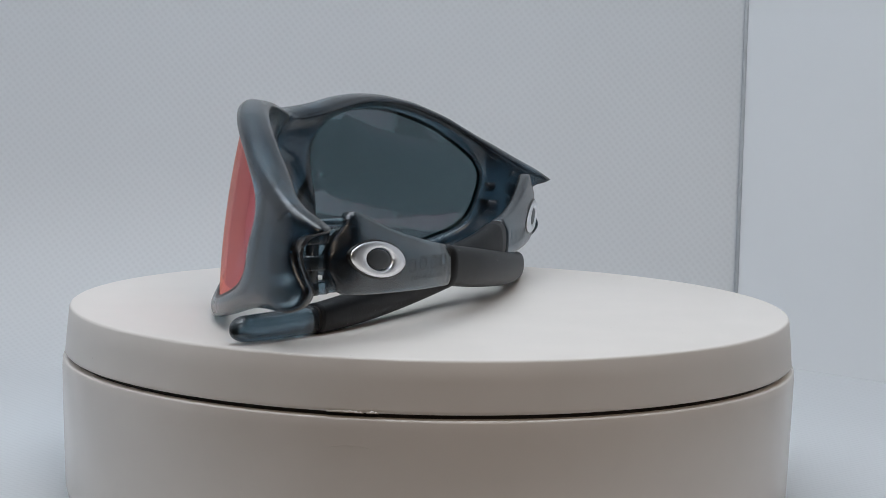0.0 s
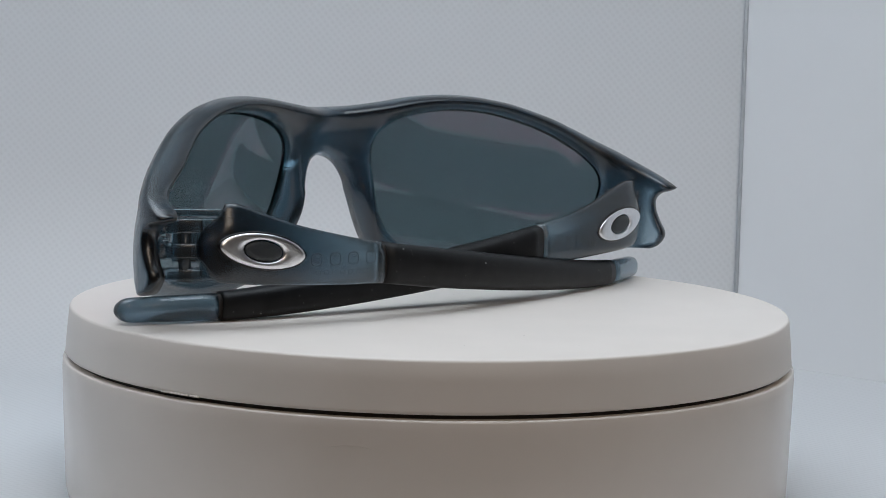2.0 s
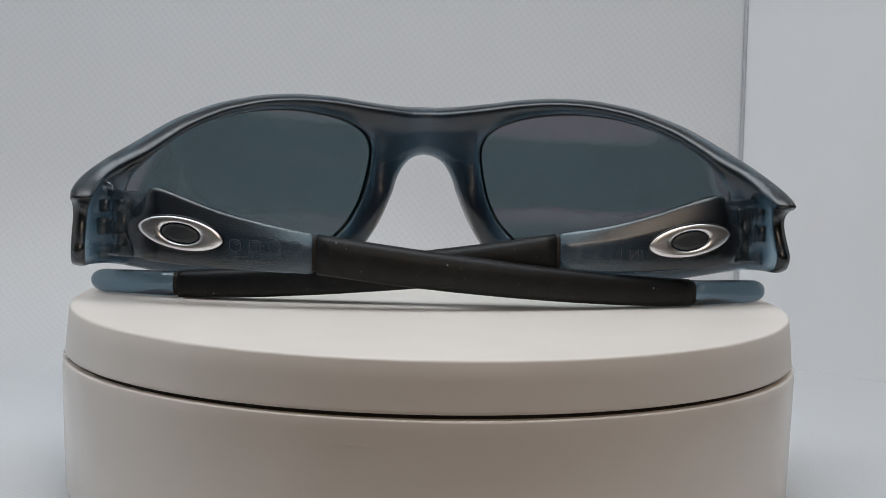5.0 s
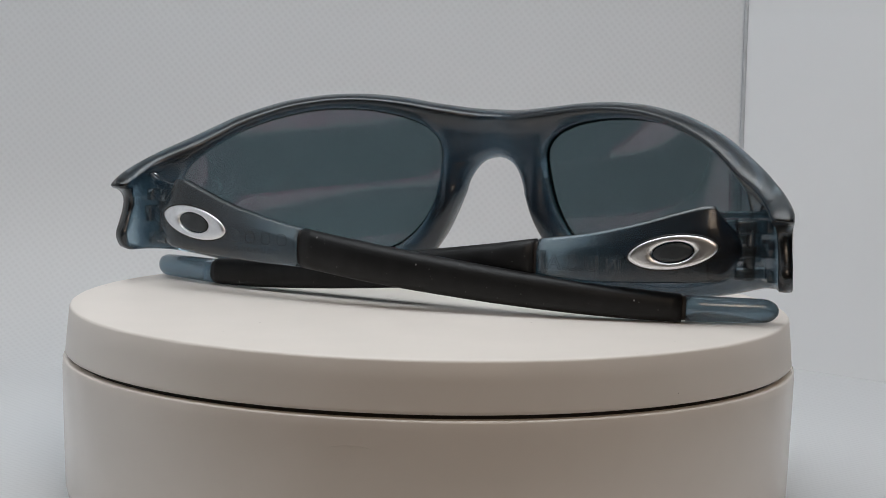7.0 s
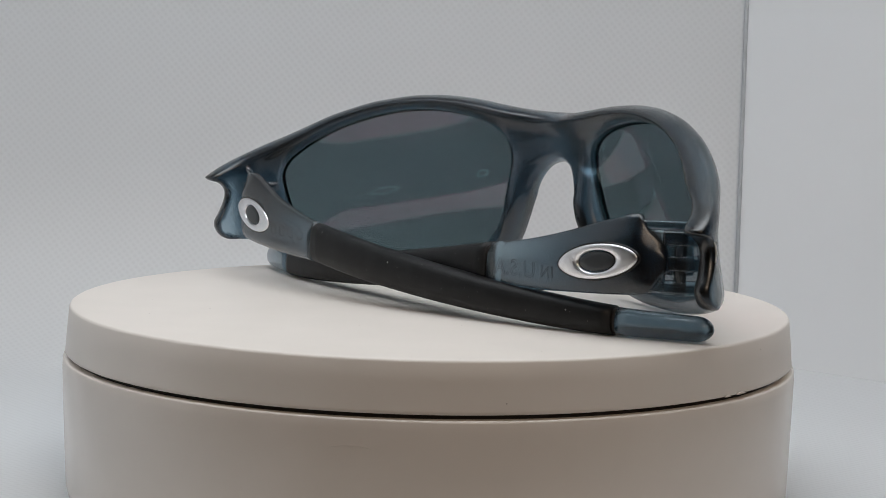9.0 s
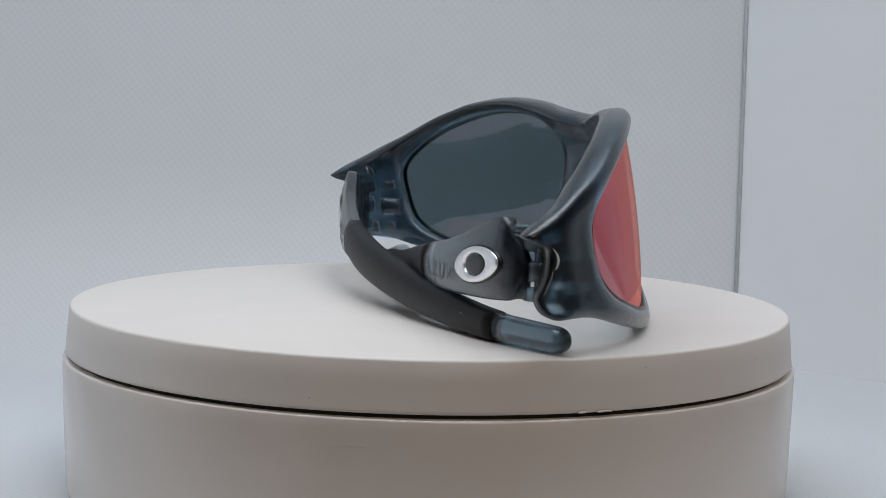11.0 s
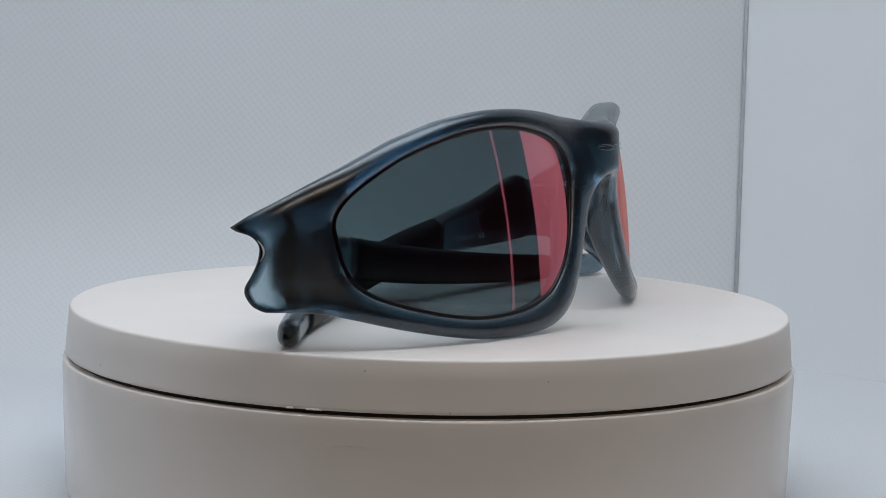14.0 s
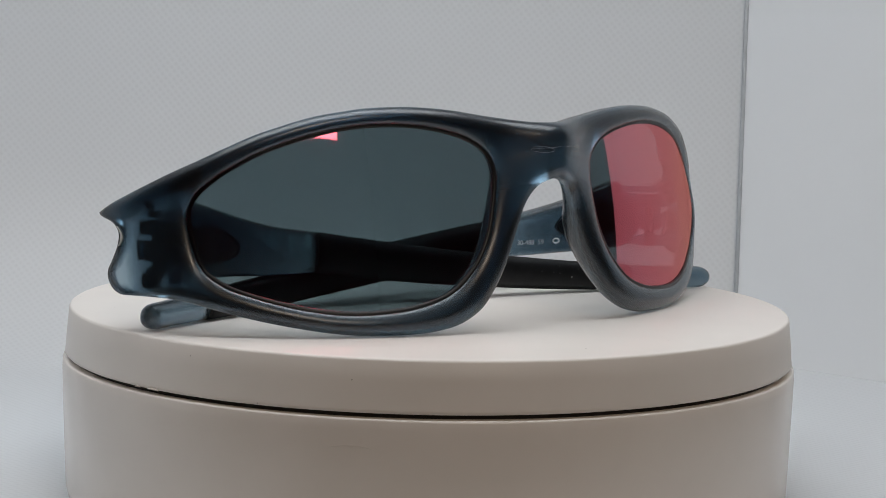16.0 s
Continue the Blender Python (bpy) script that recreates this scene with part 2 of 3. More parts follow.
def room():
    """Plain walls that close the place round the light box."""
    x0, x1, y0, y1, z0, z1 = -1.6, 1.6, -2.4, 0.9, -0.8, 1.6
    for name, b in (("wall_room_north", (x0, x1, y1, y1 + 0.1, z0, z1)), ("wall_room_south", (x0, x1, y0 - 0.1, y0, z0, z1)),
                    ("wall_room_east", (x1, x1 + 0.1, y0, y1, z0, z1)), ("wall_room_west", (x0 - 0.1, x0, y0, y1, z0, z1)),
                    ("floor_room", (x0, x1, y0, y1, z0 - 0.1, z0)), ("ceiling_room", (x0, x1, y0, y1, z1, z1 + 0.1))):
        ob = part(name, box(bmesh.new(), *b), ROOM, smooth=False)
        tagged(ob, "plain painted room surface", "wall", kind="structure")
    bm = box(bmesh.new(), -0.6, 0.6, -0.5, 0.5, -0.075, -0.0405, 0.003)
    table = bpy.data.objects.new("table", None)
    scene.collection.objects.link(table)
    tagged(table, "plain table under the light box", "table")
    part("tabletop", bm, DARKWOOD, table, smooth=False)
    for sx in (-0.55, 0.55):
        for sy in (-0.45, 0.45):
            part("leg", box(bmesh.new(), sx - 0.025, sx + 0.025, sy - 0.025, sy + 0.025, -0.8, -0.0755), DARKWOOD, table, smooth=False)


# ---------------------------------------------------------------- the turntable
def turntable():
    tt = new("turntable")
    tagged(tt, "round white plastic motorised display turntable", "turntable")
    prof = [(0.0732, -0.0102), (0.0735, -0.0103), (0.0736, -0.0106), (0.0737, -0.012)]
    prof += [(0.0735, -0.02), (0.0732, -0.030), (0.0730, -0.0356), (0.0726, -0.0374), (0.0716, -0.0386), (0.07, -0.039)]
    part("base", lathe([(0.066, -0.0102)] + prof), WHITEG, tt, "glossy white plastic base drum")
    part("bearing", lathe([(0.0716, -0.0088), (0.0716, -0.0106)]), BLACK, tt, "dark gap ring")
    plat = part("platter", lathe([(0.0717, 0.0), (0.0720, -0.00006), (0.0722, -0.0002), (0.07235, -0.0005), (0.0727, -0.004), (0.0731, -0.0086), (0.07315, -0.0090), (0.0729, -0.0093)]),
                WHITE, tt, "matt white turning platter")
    bm = bmesh.new()
    rows = []
    for k in range(15):
        q = k / 14
        a = radians(-103.2 + 6.2 * q)
        w = 0.00032 * math.sin(math.pi * q) + 0.00001
        z = -0.0153 + 0.0005 * math.sin(math.pi * q)
        rows.append([bm.verts.new((r * math.cos(a), r * math.sin(a), zz)) for r, zz in ((0.07355, z + w), (0.07372, z), (0.07355, z - w))])
    for p, q in zip(rows, rows[1:]):
        for j in range(2):
            bm.faces.new((p[j], p[j + 1], q[j + 1], q[j]))
    part("raised_crescent", bm, WHITEG, tt, "faint raised crescent on the drum")
    # burrs left along the platter's lower edge
    for az, width in ((-167.2, 5.0), (-163.5, 1.6), (13.9, 2.2), (10.5, 1.0)):
        bm = bmesh.new()
        rows = []
        for k in range(9):
            a = radians(az + width * (k / 8 - 0.5))
            hgt = 0.00026 * math.sin(math.pi * k / 8) * (0.6 + 0.4 * math.sin(k * 2.3 + az)) + 0.00003
            rows.append([bm.verts.new((r * math.cos(a), r * math.sin(a), z)) for r, z in ((0.0731, -0.0091 + hgt), (0.07345, -0.0093), (0.0730, -0.0094))])
        for p, q in zip(rows, rows[1:]):
            for j in range(3):
                bm.faces.new((p[j], p[(j + 1) % 3], q[(j + 1) % 3], q[j]))
        bm.faces.new(rows[0])
        bm.faces.new(rows[-1])
        part("burr", bm, WHITEG, plat, "thin white plastic burr")
    return plat


# ---------------------------------------------------------------- the sunglasses
MM = 0.001
A, B, LEAN, ZR, POW = 71.5, 40.8, math.tan(radians(8)), 20.0, 1.24
# right half of the front, as (degrees round the wrap, height in mm)
OUTER_TOP = [(0, 38.5), (1.5, 38.5), (3.5, 38.6), (6, 38.9), (11, 39.7), (16, 40.6), (21, 41.1), (25, 41.2), (30, 40.9), (34.3, 40.2), (39, 39.2), (44, 37.6), (49, 35.8),
             (54, 33.6), (59.5, 31.2), (66, 28.6), (73, 25.8), (81, 23.2), (88.6, 21.0)]
OUTER_NOTCH = [(88.6, 21.0), (86, 20.3), (81.5, 19.6), (79.4, 18.0), (80.0, 15.7), (82.4, 13.1), (85.2, 11.0), (85.6, 9.4), (83.4, 7.6), (80, 6.7)]
OUTER_LOW = [(80, 6.7), (67.7, 6.4), (61, 5.3), (56, 4.2), (51, 3.1), (46, 2.1), (41, 1.2), (36.7, 0.6), (32, 0.25), (27.5, 0.2), (23, 0.4), (20.4, 0.8), (18, 1.4),
             (15.5, 2.6), (13, 4.6), (11, 7.4), (9, 11.0), (7.2, 15.3), (5.6, 20), (4.3, 24), (2.9, 26.6), (1.6, 27.7), (0.7, 28.0), (0, 28.0)]
LENS_EDGE = [(62.4, 21.0), (61.7, 23.3), (59.9, 25.5), (57, 27.7), (54.2, 29.5), (48.9, 32.4), (43.9, 34.5), (39.1, 36.1), (34.4, 37.3), (29.8, 37.9), (25.2, 38.0),
             (20.6, 37.5), (15.9, 36.3), (12.6, 34.6), (10.4, 32.2), (9.6, 29.2), (9.9, 25.1), (10.8, 20.0), (11.9, 16.3), (14.1, 12.0), (17.6, 8.1), (21.2, 6.1),
             (25.8, 4.8), (31.9, 4.2), (36.5, 4.3), (41, 4.9), (45.7, 5.9), (50.6, 7.2), (55.7, 8.9), (59.3, 11.1), (61.1, 13.9), (62.0, 17.5)]


def wrap(phi, z, off=0.0):
    """A point of the wrap surface, in mm, moved off along its normal."""
    s, co = math.sin(radians(phi)), max(math.cos(radians(phi)), 1e-4)
    x, y = A * s, B * co ** POW - (z - ZR) * LEAN
    nx, ny = B * POW * co ** (POW - 1) * s, A * co
    ln = math.hypot(nx, ny)
    x += 0.8 * math.exp(-((phi - 76) / 9.0) ** 2)
    return Vector((x + off * nx / ln, y + off * ny / ln, z))


def splay(q, side):
    """The worn frame is not quite even: one corner stands out, the other in (metres, after mirroring)."""
    x, y, z = abs(q.x) / MM, q.y / MM, q.z / MM
    w = float(ease((x - 53) / 8)) * math.exp(-((y - 15) / 8) ** 2) * math.exp(-((z - 17) / 9) ** 2)
    w *= 1.5 if side < 0 else -0.8
    return Vector((q.x + side * 0.77 * w * MM, q.y + 0.64 * w * MM, q.z))


ARC = np.linspace(0, 90, 361)
ARC_S = np.concatenate([[0], np.cumsum([(wrap(b, 20) - wrap(a, 20)).length for a, b in zip(ARC, ARC[1:])])])


def to_s(p):
    return np.stack([np.interp(p[:, 0], ARC, ARC_S), p[:, 1]], 1)


def dist_to(pts, line):
    a, b = line[:-1], line[1:]
    ab = b - a
    out = []
    for p in pts:
        t = np.clip(((p - a) * ab).sum(1) / np.maximum((ab ** 2).sum(1), 1e-9), 0, 1)
        out.append(np.sqrt(((a + ab * t[:, None] - p) ** 2).sum(1)).min())
    return np.array(out)


def ease(q):
    q = np.clip(q, 0, 1)
    return q * q * (3 - 2 * q)


def rounded(d, r):
    q = np.clip(d / r, 0, 1)
    return np.sqrt(np.maximum(0, 1 - (1 - q) ** 2))


def front_frame():
    top, notch, low = (to_s(np.array(q, float)) for q in (OUTER_TOP, OUTER_NOTCH, OUTER_LOW))
    top, notch, low = spline(top, 90), spline(notch, 44), spline(low, 110)
    seam = np.stack([np.zeros(44), np.linspace(28.0, 38.5, 44)], 1)
    edge = np.concatenate([top, notch[1:], low[1:]])
    ring = np.concatenate([edge, seam[1:-1]])
    lens = spline(to_s(np.array(LENS_EDGE, float)), 400, True)
    c = np.array([38.0, 21.5])
    la = np.arctan2(lens[:, 1] - c[1], lens[:, 0] - c[0])
    order = np.argsort(la)
    la, lens = la[order], lens[order]
    la = np.concatenate([la - 2 * np.pi, la, la + 2 * np.pi])
    lx, lz = np.tile(lens[:, 0], 3), np.tile(lens[:, 1], 3)
    ra = np.arctan2(ring[:, 1] - c[1], ring[:, 0] - c[0])
    inner = np.stack([np.interp(ra, la, lx), np.interp(ra, la, lz)], 1)
    n, K = len(ring), 13
    ws = 0.5 - 0.5 * np.cos(np.pi * np.linspace(0, 1, K))
    lens_line = np.concatenate([lens, lens[:1]])
    topline = top
    bm = bmesh.new()
    depth = bm.verts.layers.float.new("thick")
    fr, bk = [], []
    for k, w in enumerate(ws):
        pts = ring * (1 - w) + inner * w
        do = dist_to(pts, edge)
        if k == 0:
            do[:len(edge)] = 0
        di = dist_to(pts, lens_line) if k < K - 1 else np.zeros(n)
        dt = dist_to(pts, topline)
        phi = np.interp(pts[:, 0], ARC_S, ARC)
        lug = ease((phi - 60) / 11)
        brow = np.exp(-(dt / 3.2) ** 2) * np.clip((90 - phi) / 12, 0, 1)
        bridge = np.exp(-(pts[:, 0] / 7.5) ** 2)
        nose = np.exp(-((pts[:, 0] - 9) / 6.0) ** 2) * (1 - np.exp(-(pts[:, 0] / 5.0) ** 2)) * ease((30 - pts[:, 1]) / 16)
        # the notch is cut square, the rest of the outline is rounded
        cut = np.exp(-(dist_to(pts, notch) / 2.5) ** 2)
        do_f, do_b = do + (rounded(do, 0.7) * 3.0 - do) * cut, do + (rounded(do, 0.7) * 2.6 - do) * cut
        hf = (1.7 * (1 - lug) + 1.3 * lug + 0.5 * brow) * rounded(do_f, 3.0) * (0.25 + 0.75 * rounded(di, 2.4)) + (3.55 + 0.85 * rounded(do, 3.0)) * bridge * ease((pts[:, 1] - 14) / 18)
        hb = (2.6 * (1 - lug) + 1.5 * lug + 3.0 * brow + 3.0 * nose) * rounded(do_b, 2.6) * (0.45 + 0.55 * rounded(di, 2.6)) - (3.55 - 0.85 * rounded(do, 3.0)) * bridge * ease((pts[:, 1] - 14) / 18)
        clear = 1 - 0.84 * ease((phi - 72) / 7) * (1 - 0.85 * np.exp(-(dt / 2.6) ** 2))
        # lens edge and bridge kept shallow: their light-blue glow put into the colour
        thin = (0.25 + 0.75 * rounded(di, 3.2)) * (1 - 0.5 * bridge)
        # cut edge's dark look, when seen lengthwise, is put into the colour
        edge_shade = cut * np.clip(1.3 - do / 0.8, 0, 1)
        row_f, row_b = [], []
        if k == 0:
            # the outer edge runs midway between front and back
            mid = (hf - hb) / 2
            hf[:len(edge)], hb[:len(edge)] = mid[:len(edge)], -mid[:len(edge)]
        for i in range(n):
            if phi[i] < 1e-3:
                pf, pb = wrap(0, pts[i, 1], hf[i]), wrap(0, pts[i, 1], -hb[i])
                pf.x = pb.x = 0
            else:
                pf, pb = wrap(phi[i], pts[i, 1], hf[i]), wrap(phi[i], pts[i, 1], -hb[i])
            row_f.append(bm.verts.new(pf * MM))
            row_b.append(bm.verts.new(pb * MM) if not (k == 0 and i < len(edge)) else row_f[-1])
            # depth set by hand: clear lug end, cut edge's lengthwise darkness put into colour
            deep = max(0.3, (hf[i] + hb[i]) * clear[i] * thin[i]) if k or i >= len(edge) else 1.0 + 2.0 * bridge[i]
            row_f[-1][depth] = row_b[-1][depth] = deep + (8.0 - deep) * edge_shade[i]
        fr.append(row_f)
        bk.append(row_b)

    def quad(a, b, cc, d):
        vs = []
        for q in (a, b, cc, d):
            if q not in vs:
                vs.append(q)
        if len(vs) > 2:
            try:
                bm.faces.new(vs)
            except ValueError:
                pass
    for i in range(n):
        j = (i + 1) % n
        for k in range(K - 1):
            quad(fr[k][i], fr[k][j], fr[k + 1][j], fr[k + 1][i])
            quad(bk[k][j], bk[k][i], bk[k + 1][i], bk[k + 1][j])
        quad(fr[K - 1][i], fr[K - 1][j], bk[K - 1][j], bk[K - 1][i])
    # the left half mirrors the right
    geo = bmesh.ops.duplicate(bm, geom=bm.verts[:] + bm.edges[:] + bm.faces[:])
    dup = [g for g in geo["geom"] if isinstance(g, bmesh.types.BMVert)]
    for q in dup:
        # this lug splays out a little further
        x, y = q.co.x / MM, q.co.y / MM
        q.co.x = -q.co.x - MM * 1.1 * math.exp(-((y - 7) / 7) ** 2) * min(max((x - 55) / 10, 0), 1)
    left = set(dup)
    for q in bm.verts:
        q.co = splay(q.co, -1 if q in left else 1)
    bmesh.ops.reverse_faces(bm, faces=[g for g in geo["geom"] if isinstance(g, bmesh.types.BMFace)])
    bmesh.ops.remove_doubles(bm, verts=bm.verts, dist=0.00004)
    # the saddle over the nose is worn smooth
    saddle = [q for q in bm.verts if abs(q.co.x) < 0.0095 and 0.021 < q.co.z < 0.0325]
    for _ in range(8):
        bmesh.ops.smooth_vert(bm, verts=saddle, factor=0.5, use_axis_x=True, use_axis_y=True, use_axis_z=True)
    return bm


def lens_shell(off, side, grow):
    """One face of a lens, slightly larger than the opening so that it sits in the groove."""
    edge = spline(to_s(np.array(LENS_EDGE, float)), 120, True)
    c = np.array([38.0, 21.5])
    bm = bmesh.new()
    rows = []
    for w in np.linspace(1.0, 0.04, 25):
        d = edge - c
        p = c + d * (w * (1 + grow / np.linalg.norm(d, axis=1)))[:, None]
        phi = np.interp(p[:, 0], ARC_S, ARC)
        row = []
        for (s, z), f in zip(p, phi):
            # each lens is domed and turns forward towards the nose
            bulge = 0.97 * (1 - ((z - 21.5) / 18.0) ** 2) - 1.05 * (max(0.0, 28.0 - s) / 20.0) ** 2
            q = wrap(f, z, off + bulge)
            row.append(bm.verts.new(splay(Vector((q.x * side, q.y, q.z)) * MM, side)))
        rows.append(row)
    n = len(edge)
    for a, b in zip(rows, rows[1:]):
        for i in range(n):
            bm.faces.new((a[i], a[(i + 1) % n], b[(i + 1) % n], b[i]))
    bm.faces.new(rows[-1])
    return bm


def lens_rim(side, off, r):
    """The dark bevel round a lens."""
    edge = spline(to_s(np.array(LENS_EDGE, float)), 160, True)
    phi = np.interp(edge[:, 0], ARC_S, ARC)
    P = [wrap(f, z, off) for f, z in zip(phi, edge[:, 1])]
    n, k = len(P), 8
    bm = bmesh.new()
    rings = []
    for i in range(n):
        t = (P[(i + 1) % n] - P[i - 1]).normalized()
        q = Vector((math.sin(radians(phi[i])), math.cos(radians(phi[i])), 0.1))
        e1 = (q - t * q.dot(t)).normalized()
        e2 = t.cross(e1)
        row = []
        for j in range(k):
            a = 2 * math.pi * j / k
            p = P[i] + e1 * (math.cos(a) * r * 0.8) + e2 * (math.sin(a) * r)
            row.append(bm.verts.new(splay(Vector((p.x * side, p.y, p.z)) * MM, side)))
        rings.append(row)
    for i in range(n):
        for j in range(k):
            bm.faces.new((rings[i][j], rings[i][(j + 1) % k], rings[(i + 1) % n][(j + 1) % k], rings[(i + 1) % n][j]))
    return bm


def section_loft(stations, n=24, power=3.0, caps=True, depths=None, chamfer=0.0):
    """Loft of superellipse sections: (centre, normal in plan, half height, half thickness) in mm."""
    bm = bmesh.new()
    layer = bm.verts.layers.float.new("thick") if depths else None
    rings = []
    for k, ((x, y, z), (nx, ny), hh, ht) in enumerate(stations):
        row = []
        for i in range(n):
            a = 2 * math.pi * i / n
            ca, sa = math.cos(a), math.sin(a)
            u = math.copysign(abs(ca) ** (2 / power), ca) * ht
            q = math.copysign(abs(sa) ** (2 / power), sa) * hh
            # a flat along the upper outer corner
            lean = u / ht + q / hh
            if chamfer and u > 0 and q > 0 and lean > chamfer:
                u, q = u * chamfer / lean, q * chamfer / lean
            row.append(bm.verts.new(((x + nx * u) * MM, (y + ny * u) * MM, (z + q) * MM)))
        if depths:
            q = k / (len(stations) - 1)
            for vert in row:
                vert[layer] = depths[0] + (depths[1] - depths[0]) * min(max((q - 0.45) / 0.45, 0), 1)
        rings.append(row)
    for a, b in zip(rings, rings[1:]):
        for i in range(n):
            bm.faces.new((a[i], a[(i + 1) % n], b[(i + 1) % n], b[i]))
    if caps:
        bm.faces.new(rings[0])
        bm.faces.new(rings[-1])
    return bm


# temple stations, hinge to tip: x, y, top, bottom, thickness (mm)
TEMPLE_L = [(-62.2, 4.9, 16.2, 13.2, 2.8), (-61.2, 4.2, 18.2, 11.6, 3.4), (-60, 3.5, 19.6, 9.4, 3.8), (-58.8, 2.8, 20.8, 8.6, 4.0), (-57.7, 2.2, 23.0, 8.4, 4.2), (-55.6, 1.5, 22.9, 8.2, 4.2), (-52, 0.6, 21.6, 7.9, 4.2), (-44, -1.5, 18.8, 7.5, 4.2), (-34, -3.6, 16.4, 7.1, 4.2),
            (-25, -4.8, 14.7, 6.8, 4.4), (-12, -5.8, 12.9, 5.2, 4.9), (0, -5.7, 11.3, 3.9, 5.0), (13, -4.6, 9.6, 2.6, 5.0), (26, -2.7, 8.0, 1.5, 4.9), (40, 0.1, 6.5, 0.6, 4.7),
            (52, 3.2, 5.5, 0.25, 4.5), (60, 6.2, 5.2, 0.2, 4.4), (66, 8.7, 5.0, 0.2, 4.2)]
TEMPLE_R = [(62.2, 4.9, 16.2, 13.2, 2.8), (61.2, 4.3, 18.2, 11.6, 3.4), (60, 3.6, 19.6, 9.4, 3.8), (58.8, 3.0, 20.8, 8.6, 4.0), (57.7, 2.5, 23.0, 8.4, 4.2), (55.6, 1.9, 22.9, 8.2, 4.2), (51, 1.0, 21.6, 7.9, 4.2), (42, -0.2, 18.8, 7.5, 4.2), (33, -0.9, 16.6, 7.1, 4.2),
            (24, -1.1, 15.2, 7.0, 4.4), (12, -0.3, 13.2, 5.4, 4.9), (0, 1.4, 11.4, 3.9, 5.0), (-13, 3.2, 9.6, 2.6, 5.0), (-26, 5.1, 8.0, 1.5, 4.9), (-40, 7.5, 6.5, 0.6, 4.7),
            (-52, 10.5, 5.5, 0.25, 4.5), (-61, 14.0, 5.2, 0.2, 4.4), (-67.6, 17.1, 5.0, 0.2, 4.2)]


def temple(rows, side, parent, joint, end):
    st = spline(np.array(rows, float), 161)
    # split where sleeve and tip begin, by the run along x
    xs = (st[:, 0] - st[0, 0]) * (-side)
    i1 = int(np.argmin(np.abs(xs - joint)))
    i2 = int(np.argmin(np.abs(xs - end)))

    def stations(i0, i1, step, grow=0.0, round_end=False):
        out = []
        idx = list(range(i0, i1, step)) + [i1]
        for i in idx:
            a, b = st[max(i - 1, 0)], st[min(i + 1, len(st) - 1)]
            d = np.array([b[0] - a[0], b[1] - a[1]])
            d /= np.linalg.norm(d)
            nv = (-d[1] * side, d[0] * side)
            x, y, t, bo, th = st[i]
            out.append(((x, y, (t + bo) / 2), nv, (t - bo) / 2 + grow, th / 2 + grow))
        if round_end:
            (x, y, z), nv, hh, ht = out[-1]
            dx, dy = (nv[1] * side, -nv[0] * side)
            for s in (0.3, 0.55, 0.75, 0.9, 0.98):
                k = math.sqrt(1 - s * s)
                out.append(((x + dx * s * 3.4, y + dy * s * 3.4, z), nv, hh * k, ht * k))
        return out
    arm = stations(0, i1, 2)
    tp = part("temple_arm", section_loft(arm, power=4.0, depths=(3.6, 1.35), n=40, chamfer=1.4), FRAME, parent, "frosted smoke plastic folded temple arm")
    part("collar", section_loft(stations(i1, i1 + 1, 1, -0.45), power=3.2), BLACK, tp)
    sl = stations(i1 + 1, i2 - 1, 3, 0.12)
    part("rubber_sleeve", section_loft(sl, power=2.6), RUBBER, tp, "black rubber grip sleeve")
    part("collar", section_loft(stations(i2 - 1, i2, 1, -0.3), power=2.6), BLACK, tp)
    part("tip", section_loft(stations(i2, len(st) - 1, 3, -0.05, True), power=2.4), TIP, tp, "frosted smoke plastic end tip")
    return tp, st


